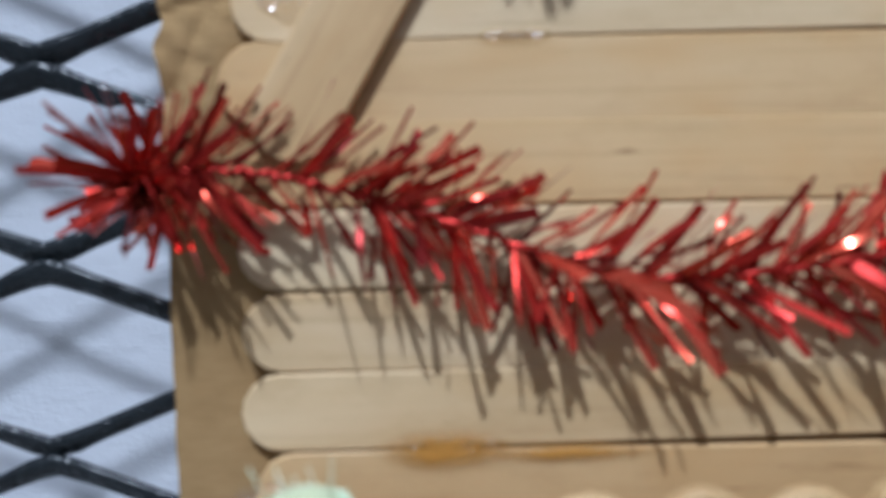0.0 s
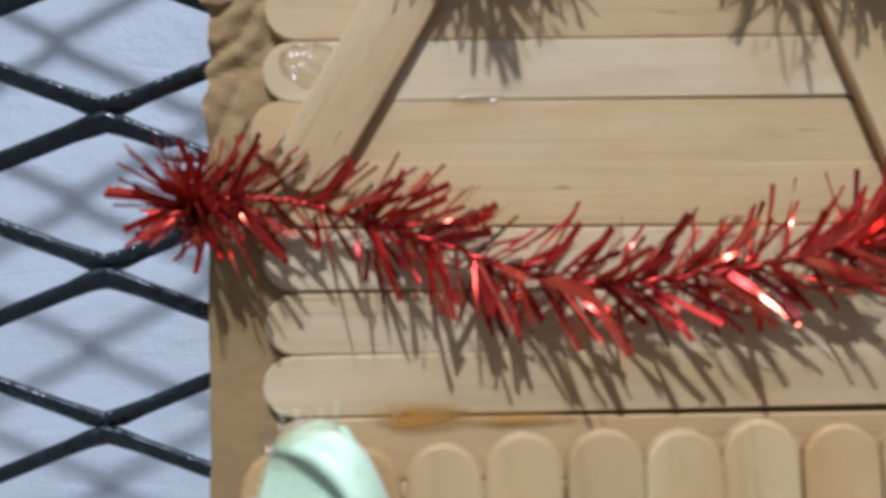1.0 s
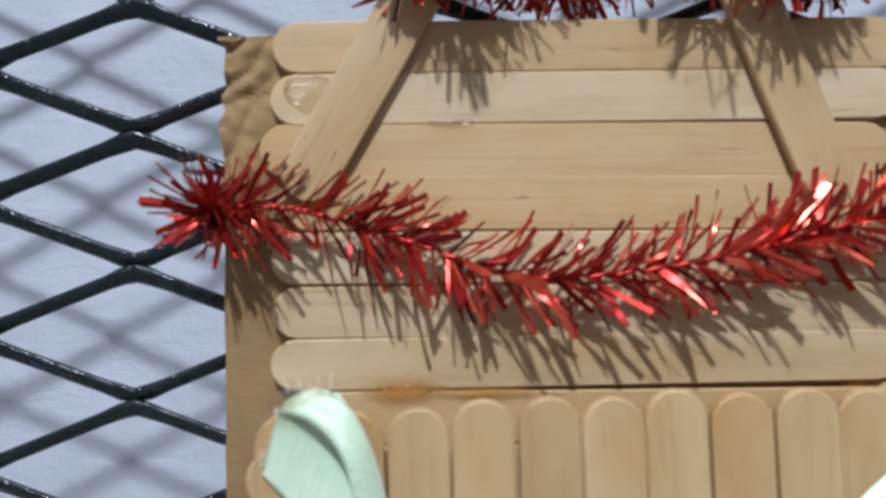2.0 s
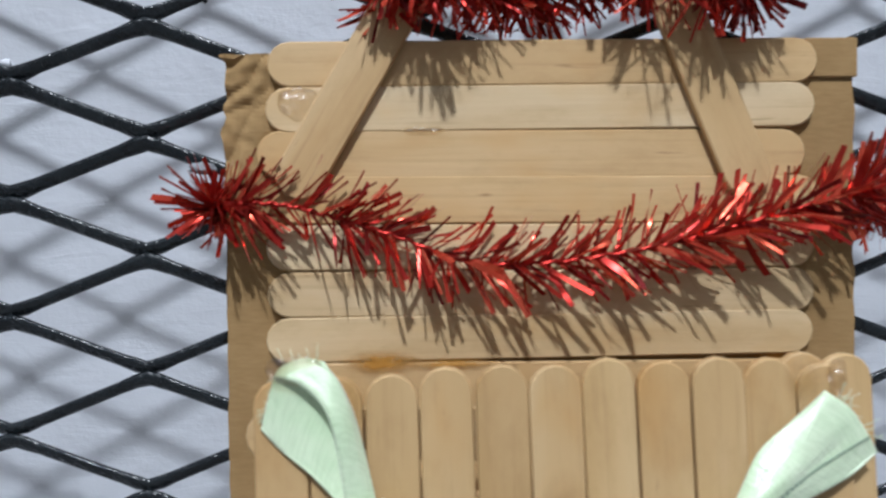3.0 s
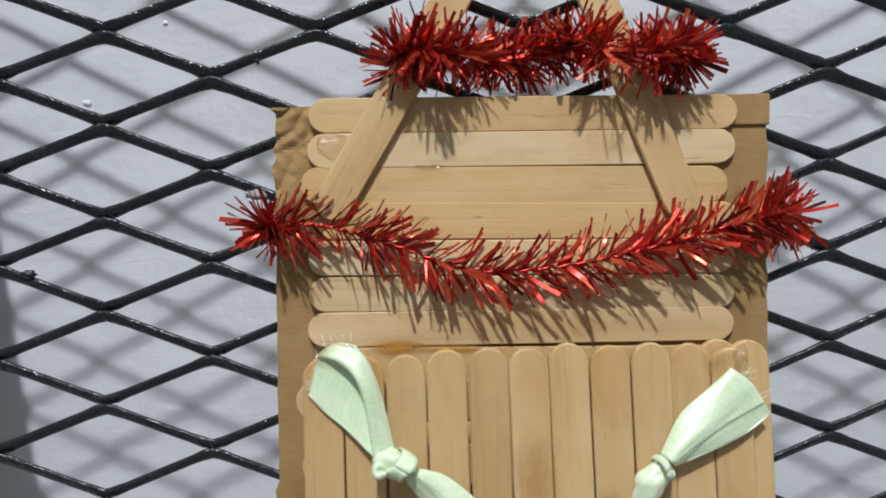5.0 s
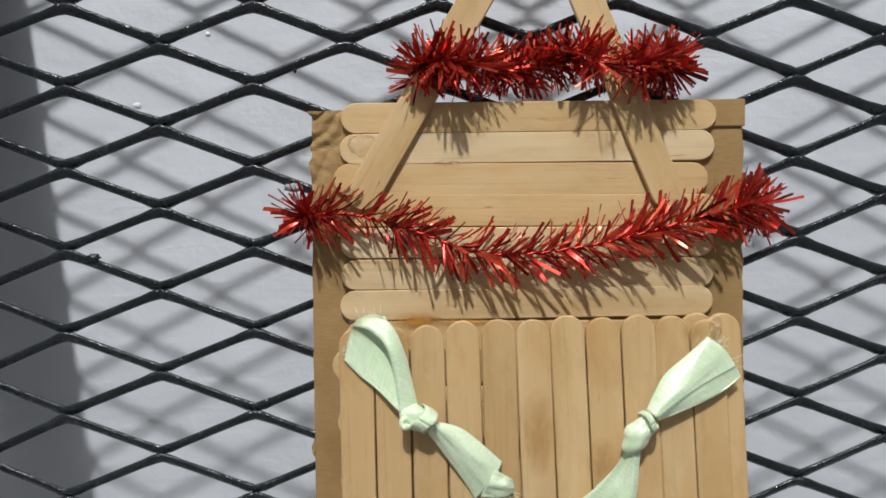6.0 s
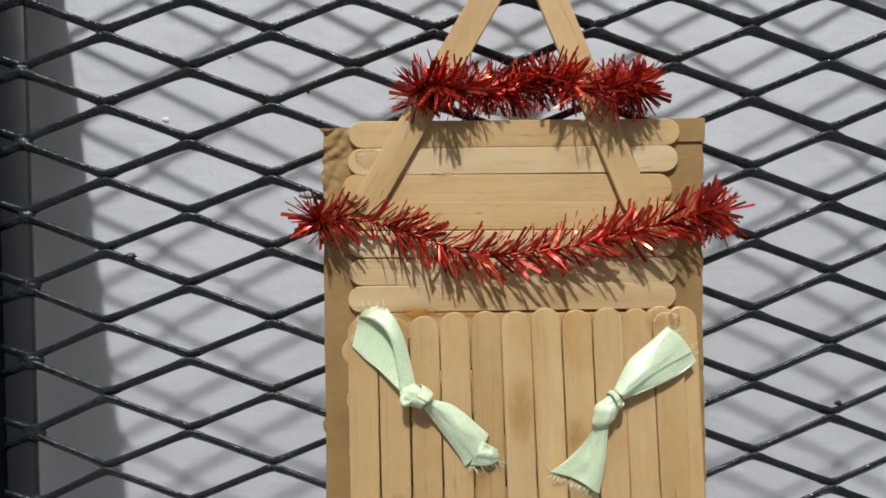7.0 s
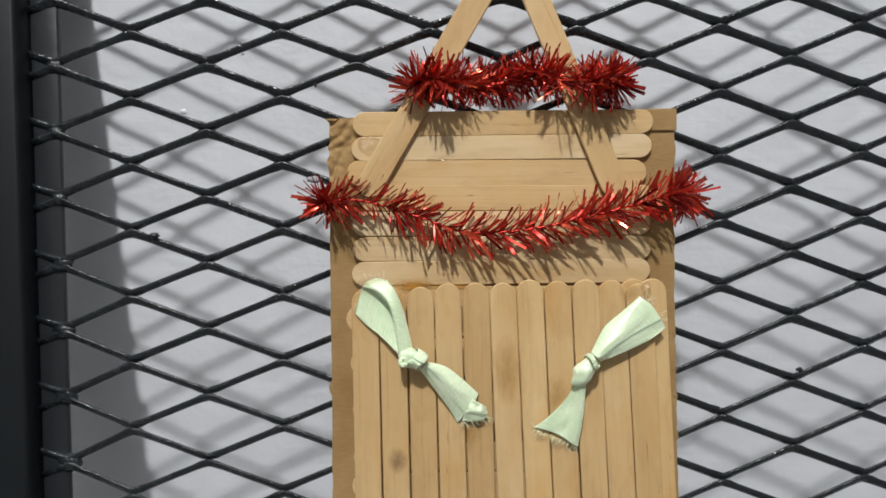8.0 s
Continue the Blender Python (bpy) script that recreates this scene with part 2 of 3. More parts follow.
tagged(slab("ceiling", (-2.3, -3.5, 3.2), (2.3, 0.3, 3.3), ROOM), "plain ceiling, unseen, added to bounce light", "ceiling")


# ---- the leaning mesh panel ----
MESH_Y = 0.0121
TILTED = (0, math.cos(radians(32)), math.sin(radians(32)))   # the strands' flat sides face a little downwards


def lattice(c, r):
    """The joint at column c and half-row r of the slightly stretched mesh."""
    k, q = r / 2, c - 3
    x = 0.00098 + 0.02875 * q - 0.000169 * q * q + 0.000125 * k + 0.000119 * k * q
    if c <= -3:
        x += 0.0009 * min(max(k, 0), 6)
    z = 0.013674 - 0.025558 * k - 0.0001 * k * k + 0.000208 * q + 0.000095 * q * k + 0.000015 * q * q
    return Vector((x, MESH_Y - 0.00035 * q, z))


def mesh_panel():
    panel = tagged(new("mesh_panel"), "black gloss painted expanded metal mesh panel leaning on the wall", "metal mesh")
    rng = random.Random(4)
    first, last = -4, 14
    for r in range(-9, 26):
        pts, widths = [], []
        for c in range(first, last):
            up = (c + r) % 2 == 0
            p = lattice(c, r if up else r + 1) + Vector((0, 0, -0.0012 if up else 0.0012))
            q = lattice(c + 1, r + 1 if up else r) + Vector((0, 0, 0.0012 if up else -0.0012))
            d = q - p
            w = (0.0034 if up else 0.0031) * rng.uniform(0.93, 1.07)
            for f, dz in ((0.0, 0), (0.09, 0.06), (0.2, 0.18), (0.5, 0.5), (0.8, 0.82), (0.91, 0.94)):
                pts.append(Vector((p.x + d.x * f, p.y + d.y * f + rng.uniform(-1, 1) * 0.0002, p.z + d.z * dz)))
                widths.append(w * (1.2 if f < 0.15 or f > 0.85 else 1))
        k = next(k for k, p in enumerate(pts) if p.x > -0.1885)
        pts = [pts[k - 1].lerp(pts[k], (-0.1885 - pts[k - 1].x) / (pts[k].x - pts[k - 1].x))] + pts[k:]
        bm = bmesh.new()
        sweep(bm, pts, TILTED, widths[-len(pts):], 0.0015)
        part("mesh_strand", bm, PAINT, panel)
    for r in range(-4, 14):
        p = lattice(-3, 2 * r + 1)
        if -0.16 < p.z < 0.06:
            bm = bmesh.new()
            made = bmesh.ops.create_icosphere(bm, subdivisions=3, radius=1)
            big = (1.5 if p.z < -0.03 else 1.1) + 0.35 * rng.random()
            for v in made["verts"]:
                k = 1 + 0.25 * noise.noise(v.co * 1.6 + p * 300)
                v.co = p + Vector((v.co.x * 0.0026 * big * k, v.co.y * 0.0022 * k + 0.0008, v.co.z * 0.0021 * big * k))
            part("weld_lump", bm, PAINT, panel)
    for x, y, z, size, mat, label in ((-0.0739, 0.0105, -0.0199, (0.0030, 0.0012, 0.0014), GREY, "pale grey dried paint blob"), (-0.1386, 0.0125, -0.0416, (0.0022, 0.0012, 0.0011), PAINT, "black paint drip"),
                                     (-0.0731, 0.0112, 0.0172, (0.0005, 0.0006, 0.0009), PAINT, "black paint drip"), (0.1180, 0.0095, -0.0960, (0.0013, 0.0009, 0.0009), PAINT, "black paint drip")):
        bm = bmesh.new()
        made = bmesh.ops.create_icosphere(bm, subdivisions=3, radius=1)
        for v in made["verts"]:
            k = 1 + 0.45 * noise.noise(v.co * 1.9 + Vector((x * 400, 0, z * 300)))
            v.co = (x + v.co.x * size[0] * k, y + v.co.y * size[1] * k, z + v.co.z * size[2] * k)
        part("paint_drip", bm, mat, panel, label)
    bm = bmesh.new()
    box(bm, (-0.226, 0.004, -0.91), (-0.1868, 0.0195, 0.125), 0.0015)
    part("frame_post", bm, POST, panel, "black painted steel post")
    bm = bmesh.new()
    box(bm, (-0.1868, 0.0146, -0.91), (-0.1757, 0.0172, 0.125), 0.0008)
    part("post_flange", bm, FLANGE, panel, "black painted steel flange behind the mesh, colour greyed for its gloss")
    return panel


mesh_panel()


# ---- the craft stick wall pocket ----
def stick_mesh(length=0.114, width=0.0098, thick=0.002):
    """A flat stick along x with round ends; its front is y = 0 and its back y = thick."""
    bm = bmesh.new()
    def outline(inset, y):
        r, half = width / 2 - inset, length / 2 - width / 2
        ring = []
        for sx, a0 in ((1, -90), (-1, 90)):
            for k in range(9):
                a = radians(a0 + 180 * k / 8)
                ring.append(bm.verts.new((sx * half + r * math.cos(a), y, r * math.sin(a))))
        return ring
    rings = [outline(0.0003, 0), outline(0, 0.0003), outline(0, thick - 0.0003), outline(0.0003, thick)]
    n = len(rings[0])
    for a, b in zip(rings, rings[1:]):
        for k in range(n):
            bm.faces.new((a[k], b[k], b[(k + 1) % n], a[(k + 1) % n]))
    bm.faces.new(rings[0])
    bm.faces.new(rings[-1][::-1])
    bmesh.ops.recalc_face_normals(bm, faces=bm.faces)
    return mesh_of("craft_stick", bm, WOOD, False)


def backing_board():
    """Cardboard with a crumpled corner and uneven edges."""
    bm = bmesh.new()
    nx, nz = 90, 130
    def corner(u, v):
        z_top = 0.0030 + 0.0031 * u
        left = -0.0666
        right = 0.0654 + 0.0052 * max(0, v - 0.25) ** 1.1
        x = left + (right - left) * u
        z = z_top + (-0.19 - z_top) * v
        return x, z
    grid = {}
    for i in range(nx + 1):
        for j in range(nz + 1):
            x, z = corner((i / nx) ** 2.0, (j / nz) ** 1.8)
            y = 0.0021
            if i in (0, nx) or j == 0:
                k = noise.noise(Vector((x * 160, z * 160, 3.1)))
                x += 0.0007 * k * (1 if i in (0, nx) else 0)
                z += 0.0006 * k * (1 if j == 0 else 0)
            near = max(0.0, 1 - math.hypot((x + 0.068) / 0.016, (z - 0.004) / 0.036))
            if near > 0:
                along = z * 0.8 - x * 0.6 + 0.0016 * noise.noise(Vector((x * 150, 5, z * 150)))
                fold = abs(noise.noise(Vector((along * 150, x * 40, z * 25)))) * 1.6
                rough = noise.noise(Vector((x * 420, 0, z * 420)))
                y -= near ** 0.6 * (0.0040 * fold + 0.0009 * rough) - 0.0012 * near
                if i < 3:
                    x += 0.0026 * near * noise.noise(Vector((1.7, 2.2, z * 330)))
                if j < 3:
                    z -= 0.0022 * near * abs(noise.noise(Vector((x * 300, 2.2, 7))))
            grid[i, j] = bm.verts.new((x, y, z))
    for i in range(nx):
        for j in range(nz):
            bm.faces.new((grid[i, j], grid[i, j + 1], grid[i + 1, j + 1], grid[i + 1, j]))
    made = bmesh.ops.extrude_face_region(bm, geom=list(bm.faces))
    for v in made["geom"]:
        if isinstance(v, bmesh.types.BMVert):
            v.co.y = 0.0105
    bmesh.ops.recalc_face_normals(bm, faces=bm.faces)
    return bm


POCKET_TOP, POCKET_SLOPE = -0.0225, 0.0   # the front panel's depth at z = -0.057, and how it runs outwards below


def pocket_y(z):
    return POCKET_TOP + POCKET_SLOPE * (z + 0.057)


def wall_pocket():
    pocket = tagged(new("wall_pocket"), "handmade wall pocket of pale craft sticks glued on cardboard", "craft holder")
    backing = part("cardboard_backing", backing_board(), CARD, pocket, "brown cardboard backing with a crumpled corner", False)
    data = stick_mesh()
    rng = random.Random(11)

    def stick(x, y, z, roll=0.0, rx=0.0, label=""):
        ob = part("craft_stick", data, WOOD, pocket, label)
        ob.matrix_local = pose(x, y, z) @ pose(0, 0, 0, rx, 0, 0) @ pose(0, 0, 0, 0, roll, 0)
        return ob

    # the back panel's rows: x of the middle, z of the middle, tilt
    rows = [(-0.0004, 0.0006, -0.32), (-0.0009, -0.0086, -0.45), (-0.0028, -0.0182, 0.1), (0.0006, -0.0277, 0.2),
            (-0.0010, -0.0374, 0.0), (-0.0009, -0.0470, -0.1), (-0.0012, -0.0560, -0.55), (0.0004, -0.0660, 0.1), (0.0, -0.0758, 0.0)]
    narrow = stick_mesh(0.114, 0.0093)
    # rows five to seven are paler; the second row's paleness stands in for glare
    pale_glare_stick = narrow.copy()
    pale_glare_stick.materials[0] = PALE_GLARE_WOOD
    for n, (x, z, tilt) in enumerate(rows):
        ob = stick(x, rng.uniform(-0.0001, 0.0002), z, tilt, 0, "craft stick coloured paler, partly for glare" if n in (1, 4, 5, 6) else "")
        ob.data = pale_glare_stick if n in (1, 4, 5, 6) else data if n in (2, 3) else narrow
    for n in range(9):
        stick(rng.uniform(-0.001, 0.001), 0.0, -0.0864 - 0.01 * n, rng.uniform(-0.3, 0.3))

    # the gable: two short ends below, two sticks that meet above the board
    stick(-0.0242, -0.0022, 0.0223, -59.5, 0, "slanting gable stick")
    stick(0.0208, -0.0022, 0.0255, 67.2, 0, "slanting gable stick")

    # the pocket's front
    lean = math.degrees(math.atan(POCKET_SLOPE))
    slim = stick_mesh(0.114, 0.0094)
    front = [(-0.0509, -0.0601, 0.0075), (-0.0412, -0.0598, 0.011), (-0.0314, -0.0594, 0.0145), (-0.0218, -0.0582, 0.019), (-0.0119, -0.0579, 0.0205), (-0.0025, -0.0580, 0.029),
             (0.0069, -0.0569, 0.035), (0.0167, -0.0575, 0.0355), (0.0264, -0.0569, 0.039), (0.0357, -0.0572, 0.0435), (0.0455, -0.0584, 0.043)]
    for x, top, drift in front:
        z = top - 0.057
        ob = part("craft_stick", slim, WOOD, pocket)
        ob.matrix_local = pose(x + 0.076 * drift, pocket_y(z) + rng.uniform(-0.0003, 0.0002), z, -lean, 90 - math.degrees(drift / 0.745), 0)
    # posts behind its ends
    for x, top, back, drift in ((0.0506, -0.0569, 0.0024, 0.043), (0.0450, -0.0573, 0.0066, 0.04), (-0.0500, -0.0615, 0.0066, 0.0)):
        z = top - 0.057
        ob = part("craft_stick", data, WOOD, pocket)
        ob.matrix_local = pose(x + 0.076 * drift, pocket_y(z) + back, z, 0, 90 - math.degrees(drift / 0.745), 0)
    # cross bars behind the front, their ends past its edge
    for n, (x, z) in enumerate(((-0.0011, -0.0713), (0.0003, -0.0871), (0.0009, -0.1040), (0.0011, -0.1212), (0.0004, -0.1320), (0, -0.150), (0, -0.166))):
        stick(x, pocket_y(z) + 0.0045, z, 0, -lean)
    # side walls of short cut sticks, from the backing to the cross bars
    short = stick_mesh(0.024, 0.0098)
    for x in (-0.0535, 0.0535):
        for n in range(10):
            z = -0.0690 - 0.0101 * n
            ob = part("cut_stick", short, WOOD, pocket)
            deep = -pocket_y(z) - 0.0066
            ob.matrix_local = pose(x, -deep / 2, z) @ pose(0, 0, 0, 0, 0, 90) @ Matrix.Diagonal((deep / 0.024, 1, 1, 1))
    # glue that soaked into the wood, and a knot
    disc = bmesh.new()
    bmesh.ops.create_circle(disc, cap_ends=True, segments=28, radius=1, matrix=Matrix.Rotation(math.pi / 2, 4, "X"))
    disc = mesh_of("stain", disc, SOAKED)
    strong = disc.copy()
    strong.materials[0] = AMBER
    front_y = pocket_y(0) - 0.00055
    for x, y, z, rx, rz in ((-0.0345, -0.0006, -0.0610, 0.010, 0.0030), (-0.0390, front_y, -0.0640, 0.0045, 0.0075), (0.0165, front_y, -0.0976, 0.0052, 0.0085), (-0.0010, front_y, -0.0891, 0.0062, 0.0150),
                            (-0.0140, front_y, -0.1080, 0.0030, 0.0120), (0.0420, front_y, -0.0610, 0.0050, 0.0050), (0.0480, 0.0012, -0.0610, 0.0050, 0.0050), (-0.020, -0.0006, -0.0615, 0.012, 0.0014)):
        ob = part("glue_stain", disc if y == front_y else strong, SOAKED, pocket, "amber stain of dried glue")
        ob.matrix_local = pose(x, y, z) @ Matrix.Diagonal((rx, 1, rz, 1))
    dark = disc.copy()
    dark.materials[0] = KNOT
    ob = part("wood_knot", dark, KNOT, pocket, "small dark knot in the wood")
    ob.matrix_local = pose(-0.0396, front_y, -0.1208) @ Matrix.Diagonal((0.0042, 1, 0.0058, 1))
    # clear glue, dried in lumps
    for seed, x, y, z, rx, rz in ((1, -0.0508, -0.0001, -0.0078, 0.0040, 0.0034), (2, -0.0478, pocket_y(0) - 0.0022, -0.0580, 0.0050, 0.0026), (3, 0.0478, pocket_y(0) - 0.0001, -0.0605, 0.0018, 0.0030),
                                  (4, -0.0330, -0.0002, -0.0608, 0.0060, 0.0009), (5, -0.0255, -0.0002, -0.0132, 0.0040, 0.0006)):
        bm = bmesh.new()
        made = bmesh.ops.create_icosphere(bm, subdivisions=3, radius=1)
        for v in made["verts"]:
            p = v.co * (1 + 0.35 * noise.noise(v.co * 1.8 + Vector((seed * 7.1, 0, 0))))
            v.co = (x + p.x * rx, y + p.y * 0.00035 * (1 + 0.8 * noise.noise(v.co * 4)), z + p.z * rz)
        part("dried_glue", bm, CLEAR, pocket, "clear shiny lump of dried glue")
    # torn scraps along the cardboard's edge
    for seed, x, z, rx, rz in ((1, 0.0656, -0.0800, 0.0008, 0.0026), (2, 0.0659, -0.0935, 0.0009, 0.0020), (3, 0.0663, -0.1040, 0.0008, 0.0030), (4, 0.0668, -0.1200, 0.0010, 0.0022), (5, -0.0668, -0.1010, 0.0008, 0.0024)):
        bm = bmesh.new()
        made = bmesh.ops.create_icosphere(bm, subdivisions=3, radius=1)
        for v in made["verts"]:
            p = v.co * (1 + 0.6 * noise.noise(v.co * 2.1 + Vector((seed * 5.3, 0, 0))))
            v.co = (x + p.x * rx, 0.0026 + p.y * 0.0008, z + p.z * rz)
        part("torn_scrap", bm, CARD, backing, "torn scrap of cardboard", False)
    # a torn upper layer of the cardboard
    bm = bmesh.new()
    box(bm, (0.0545, 0.0012, -0.0024), (0.0657, 0.0021, 0.0058), 0.0003)
    part("cardboard_flap", bm, CARD, backing, "loose strip of brown cardboard", False)
    return pocket


wall_pocket()


# ---- tinsel ----
def curve_point(points, s):
    """A smooth curve through points, s from 0 to 1."""
    n = len(points) - 1
    k = min(int(s * n), n - 1)
    f = s * n - k
    p = [Vector(points[min(max(k + d, 0), n)]) for d in (-1, 0, 1, 2)]
    return 0.5 * (2 * p[1] + (p[2] - p[0]) * f + (2 * p[0] - 5 * p[1] + 4 * p[2] - p[3]) * f * f + (3 * p[1] - p[0] - 3 * p[2] + p[3]) * f ** 3)


def clear_of_board(p, behind=False):
    """Keeps a foil strip in front of the sticks and outside the cardboard."""
    if behind:
        p.z = max(p.z, 0.0068 + 0.0006 * random.random())
    elif -0.0668 < p.x < 0.0668 and p.z < 0.007 and p.y > -0.0026:
        p.y = -0.0026 - 0.0004 * random.random()
    return p


def garland(label, points, count, reach, sweep_on, spread, seed, dense=(), thin=(), flat_share=0.0, singles=150):
    rng = random.Random(seed)
    thing = tagged(new("tinsel_garland"), label, "tinsel garland")
    bm = bmesh.new()
    core = [curve_point(points, k / 150) for k in range(151)]
    sweep(bm, [p + Vector((0, 0.0003 * math.sin(k * 2.1), 0.0003 * math.cos(k * 2.1))) for k, p in enumerate(core)], (0, 1, 0), 0.0009, 0.0009, 6)
    part("core_wire", bm, FOIL, thing, "twisted red foil core")
    fringe, single = bmesh.new(), 0
    for _ in range(count):
        s = rng.random()
        if dense and rng.random() < 0.22:
            lo, hi = rng.choice(dense)
            s = rng.uniform(lo, hi)
        if any(lo < s < hi and rng.random() < skip for lo, hi, skip in thin):
            continue
        p0 = curve_point(points, s)
        t = (curve_point(points, min(s + 0.01, 1)) - curve_point(points, max(s - 0.01, 0))).normalized()
        a = rng.uniform(0, 2 * math.pi)
        if 0.16 < s < 0.9 and rng.random() < flat_share:
            a = rng.choice((0, math.pi)) + rng.gauss(0, 0.5)
        side = t.cross(Vector((0, 1, 0))).normalized()
        out = side * math.cos(a) + side.cross(t) * math.sin(a)
        lean = rng.gauss(sweep_on, spread)
        d = (out * math.cos(lean) + t * math.sin(lean)).normalized()
        length = reach * rng.uniform(0.7, 1.15)
        w = rng.choice((0.0005, 0.0006, 0.0009, 0.0012)) * rng.uniform(0.8, 1.2)
        flat = d.cross(Vector((rng.gauss(0, 1), rng.gauss(0, 1), rng.gauss(0, 1)))).normalized()
        bend = d.cross(flat) * rng.gauss(0, 0.10) * length
        near = abs(p0.x) < 0.045 and single < singles
        bm = bmesh.new() if near else fringe
        rows, twist = [], rng.gauss(0, 0.9)
        for k in range(5):
            f = k / 4
            c = clear_of_board(p0 + d * (length * f) + bend * f * f, p0.y > 0.001 and abs(p0.x) < 0.05)
            turn = Matrix.Rotation(rng.gauss(0, 0.15) + f * twist, 3, d) @ flat
            rows.append((bm.verts.new(c - turn * w / 2), bm.verts.new(c + turn * w / 2)))
        for q, r in zip(rows, rows[1:]):
            bm.faces.new((q[0], q[1], r[1], r[0]))
        if near:
            single += 1
            part("foil_strip", bm, STRIP, thing)
    tagged(part("foil_fringe", fringe, FOIL, thing, "short shiny red foil fringe"), kind="stuff")
    return thing


LOW = [(-0.066, 0.004, -0.0300), (-0.0690, -0.001, -0.0290), (-0.0640, -0.0055, -0.0285), (-0.0540, -0.0050, -0.0286), (-0.0435, -0.0050, -0.0312), (-0.0310, -0.0055, -0.0351),
       (-0.0163, -0.0065, -0.0402), (0.0006, -0.0065, -0.0404), (0.0197, -0.0065, -0.0376), (0.0368, -0.0065, -0.0335), (0.0538, -0.0065, -0.0288),
       (0.0645, -0.0055, -0.0262), (0.0700, -0.002, -0.0270), (0.0705, 0.004, -0.0290)]
low = garland("red foil tinsel garland sagging across the craft sticks", LOW, 880, 0.0111, 0.66, 0.24, 21, (), ((0.0, 0.13, 0.1), (0.19, 0.30, 0.6)), 0.75, 300)
low.location = (0.0003, 0, -0.0005)
HIGH = [(-0.0330, 0.004, 0.0125), (-0.0335, -0.003, 0.0150), (-0.0270, -0.0080, 0.0158), (-0.0180, -0.0070, 0.0150), (-0.0105, 0.0020, 0.0150), (-0.0020, 0.0045, 0.0160), (0.0070, 0.0035, 0.0172),
        (0.0130, -0.002, 0.0195), (0.0180, -0.0080, 0.0160), (0.0250, -0.0085, 0.0125), (0.0320, -0.0080, 0.0145), (0.0385, -0.0060, 0.0158), (0.0420, -0.001, 0.0150)]
garland("red foil tinsel garland wound round the gable sticks", HIGH, 1380, 0.0106, 0.22, 0.52, 22, ((0.08, 0.24), (0.30, 0.64), (0.88, 1.0)), ((0.68, 0.79, 0.55),))


# ---- ribbons ----
def surface(bm, f, nu, nv):
    """A sheet of points f(u, v)."""
    g = [[bm.verts.new(f(i / nu, j / nv)) for j in range(nv + 1)] for i in range(nu + 1)]
    for i in range(nu):
        for j in range(nv):
            face = bm.faces.new((g[i][j], g[i + 1][j], g[i + 1][j + 1], g[i][j + 1]))
            layer = bm.loops.layers.uv.verify()
            for loop, (a, b) in zip(face.loops, ((i, j), (i + 1, j), (i + 1, j + 1), (i, j + 1))):
                loop[layer].uv = (a / nu, b / nv)


def cloth(name, bm, parent, label=""):
    ob = part(name, bm, SATIN, parent, label)
    thick = ob.modifiers.new("thickness", "SOLIDIFY")
    thick.thickness = 0.00025
    return ob


def knot_mesh(centre, tilt, size):
    bm = bmesh.new()
    made = bmesh.ops.create_icosphere(bm, subdivisions=4, radius=1)
    turn = Matrix.Rotation(tilt, 4, "Y")
    for v in made["verts"]:
        p = v.co.copy()
        fold = 0.05 * math.sin(6 * p.x + 3 * p.z) + 0.12 * noise.noise(p * 1.6 + centre * 90)
        p = p * (1 + fold)
        v.co = centre + turn @ Vector((p.x * size[0], p.y * size[1], p.z * size[2]))
    return bm


def band(centre, tilt, radius, depth, width):
    """The turn of ribbon round a knot."""
    bm = bmesh.new()
    turn = Matrix.Rotation(tilt, 4, "Y")
    def f(u, v):
        a = 2 * math.pi * u
        r = 1 + 0.05 * math.sin(math.pi * v)
        return centre + turn @ Vector(((v - 0.5) * width + 0.0006 * math.sin(a * 2), -math.cos(a) * depth * r, math.sin(a) * radius * r))
    surface(bm, f, 28, 6)
    return bm


def threads(bm, where, towards, count, rng, size=1.0):
    for _ in range(count):
        p = Vector(where(rng.random()))
        d = (Vector(towards) + Vector([rng.gauss(0, 0.5) for _ in range(3)]) * 0.7).normalized()
        n = rng.uniform(0.001, 0.0035) * size
        sweep(bm, [p, p + d * n * 0.5, p + d * n + Vector((0, 0, rng.gauss(0, 0.0004)))], (0, 1, 0), 0.00012, 0.00012, 4)


def draped(bm, lanes, na=28, nb=26, ripple=0.0):
    """Cloth through lanes that run along it, from one edge to the other."""
    def f(a, b):
        p = curve_point([curve_point(lane, b) for lane in lanes], a)
        p.y += ripple * noise.noise(Vector((a * 5, b * 4, 1.3)))
        return p
    surface(bm, f, na, nb)


def edging(lane):
    """A thin corded edge, notched by its stitches."""
    bm = bmesh.new()
    points = [curve_point(lane, k / 60) + Vector((0, -0.0002, 0)) for k in range(56)]
    sweep(bm, points, (0, 1, 0), [0.00042 + 0.00012 * (k % 2) for k in range(56)], 0.0004, 6)
    return bm


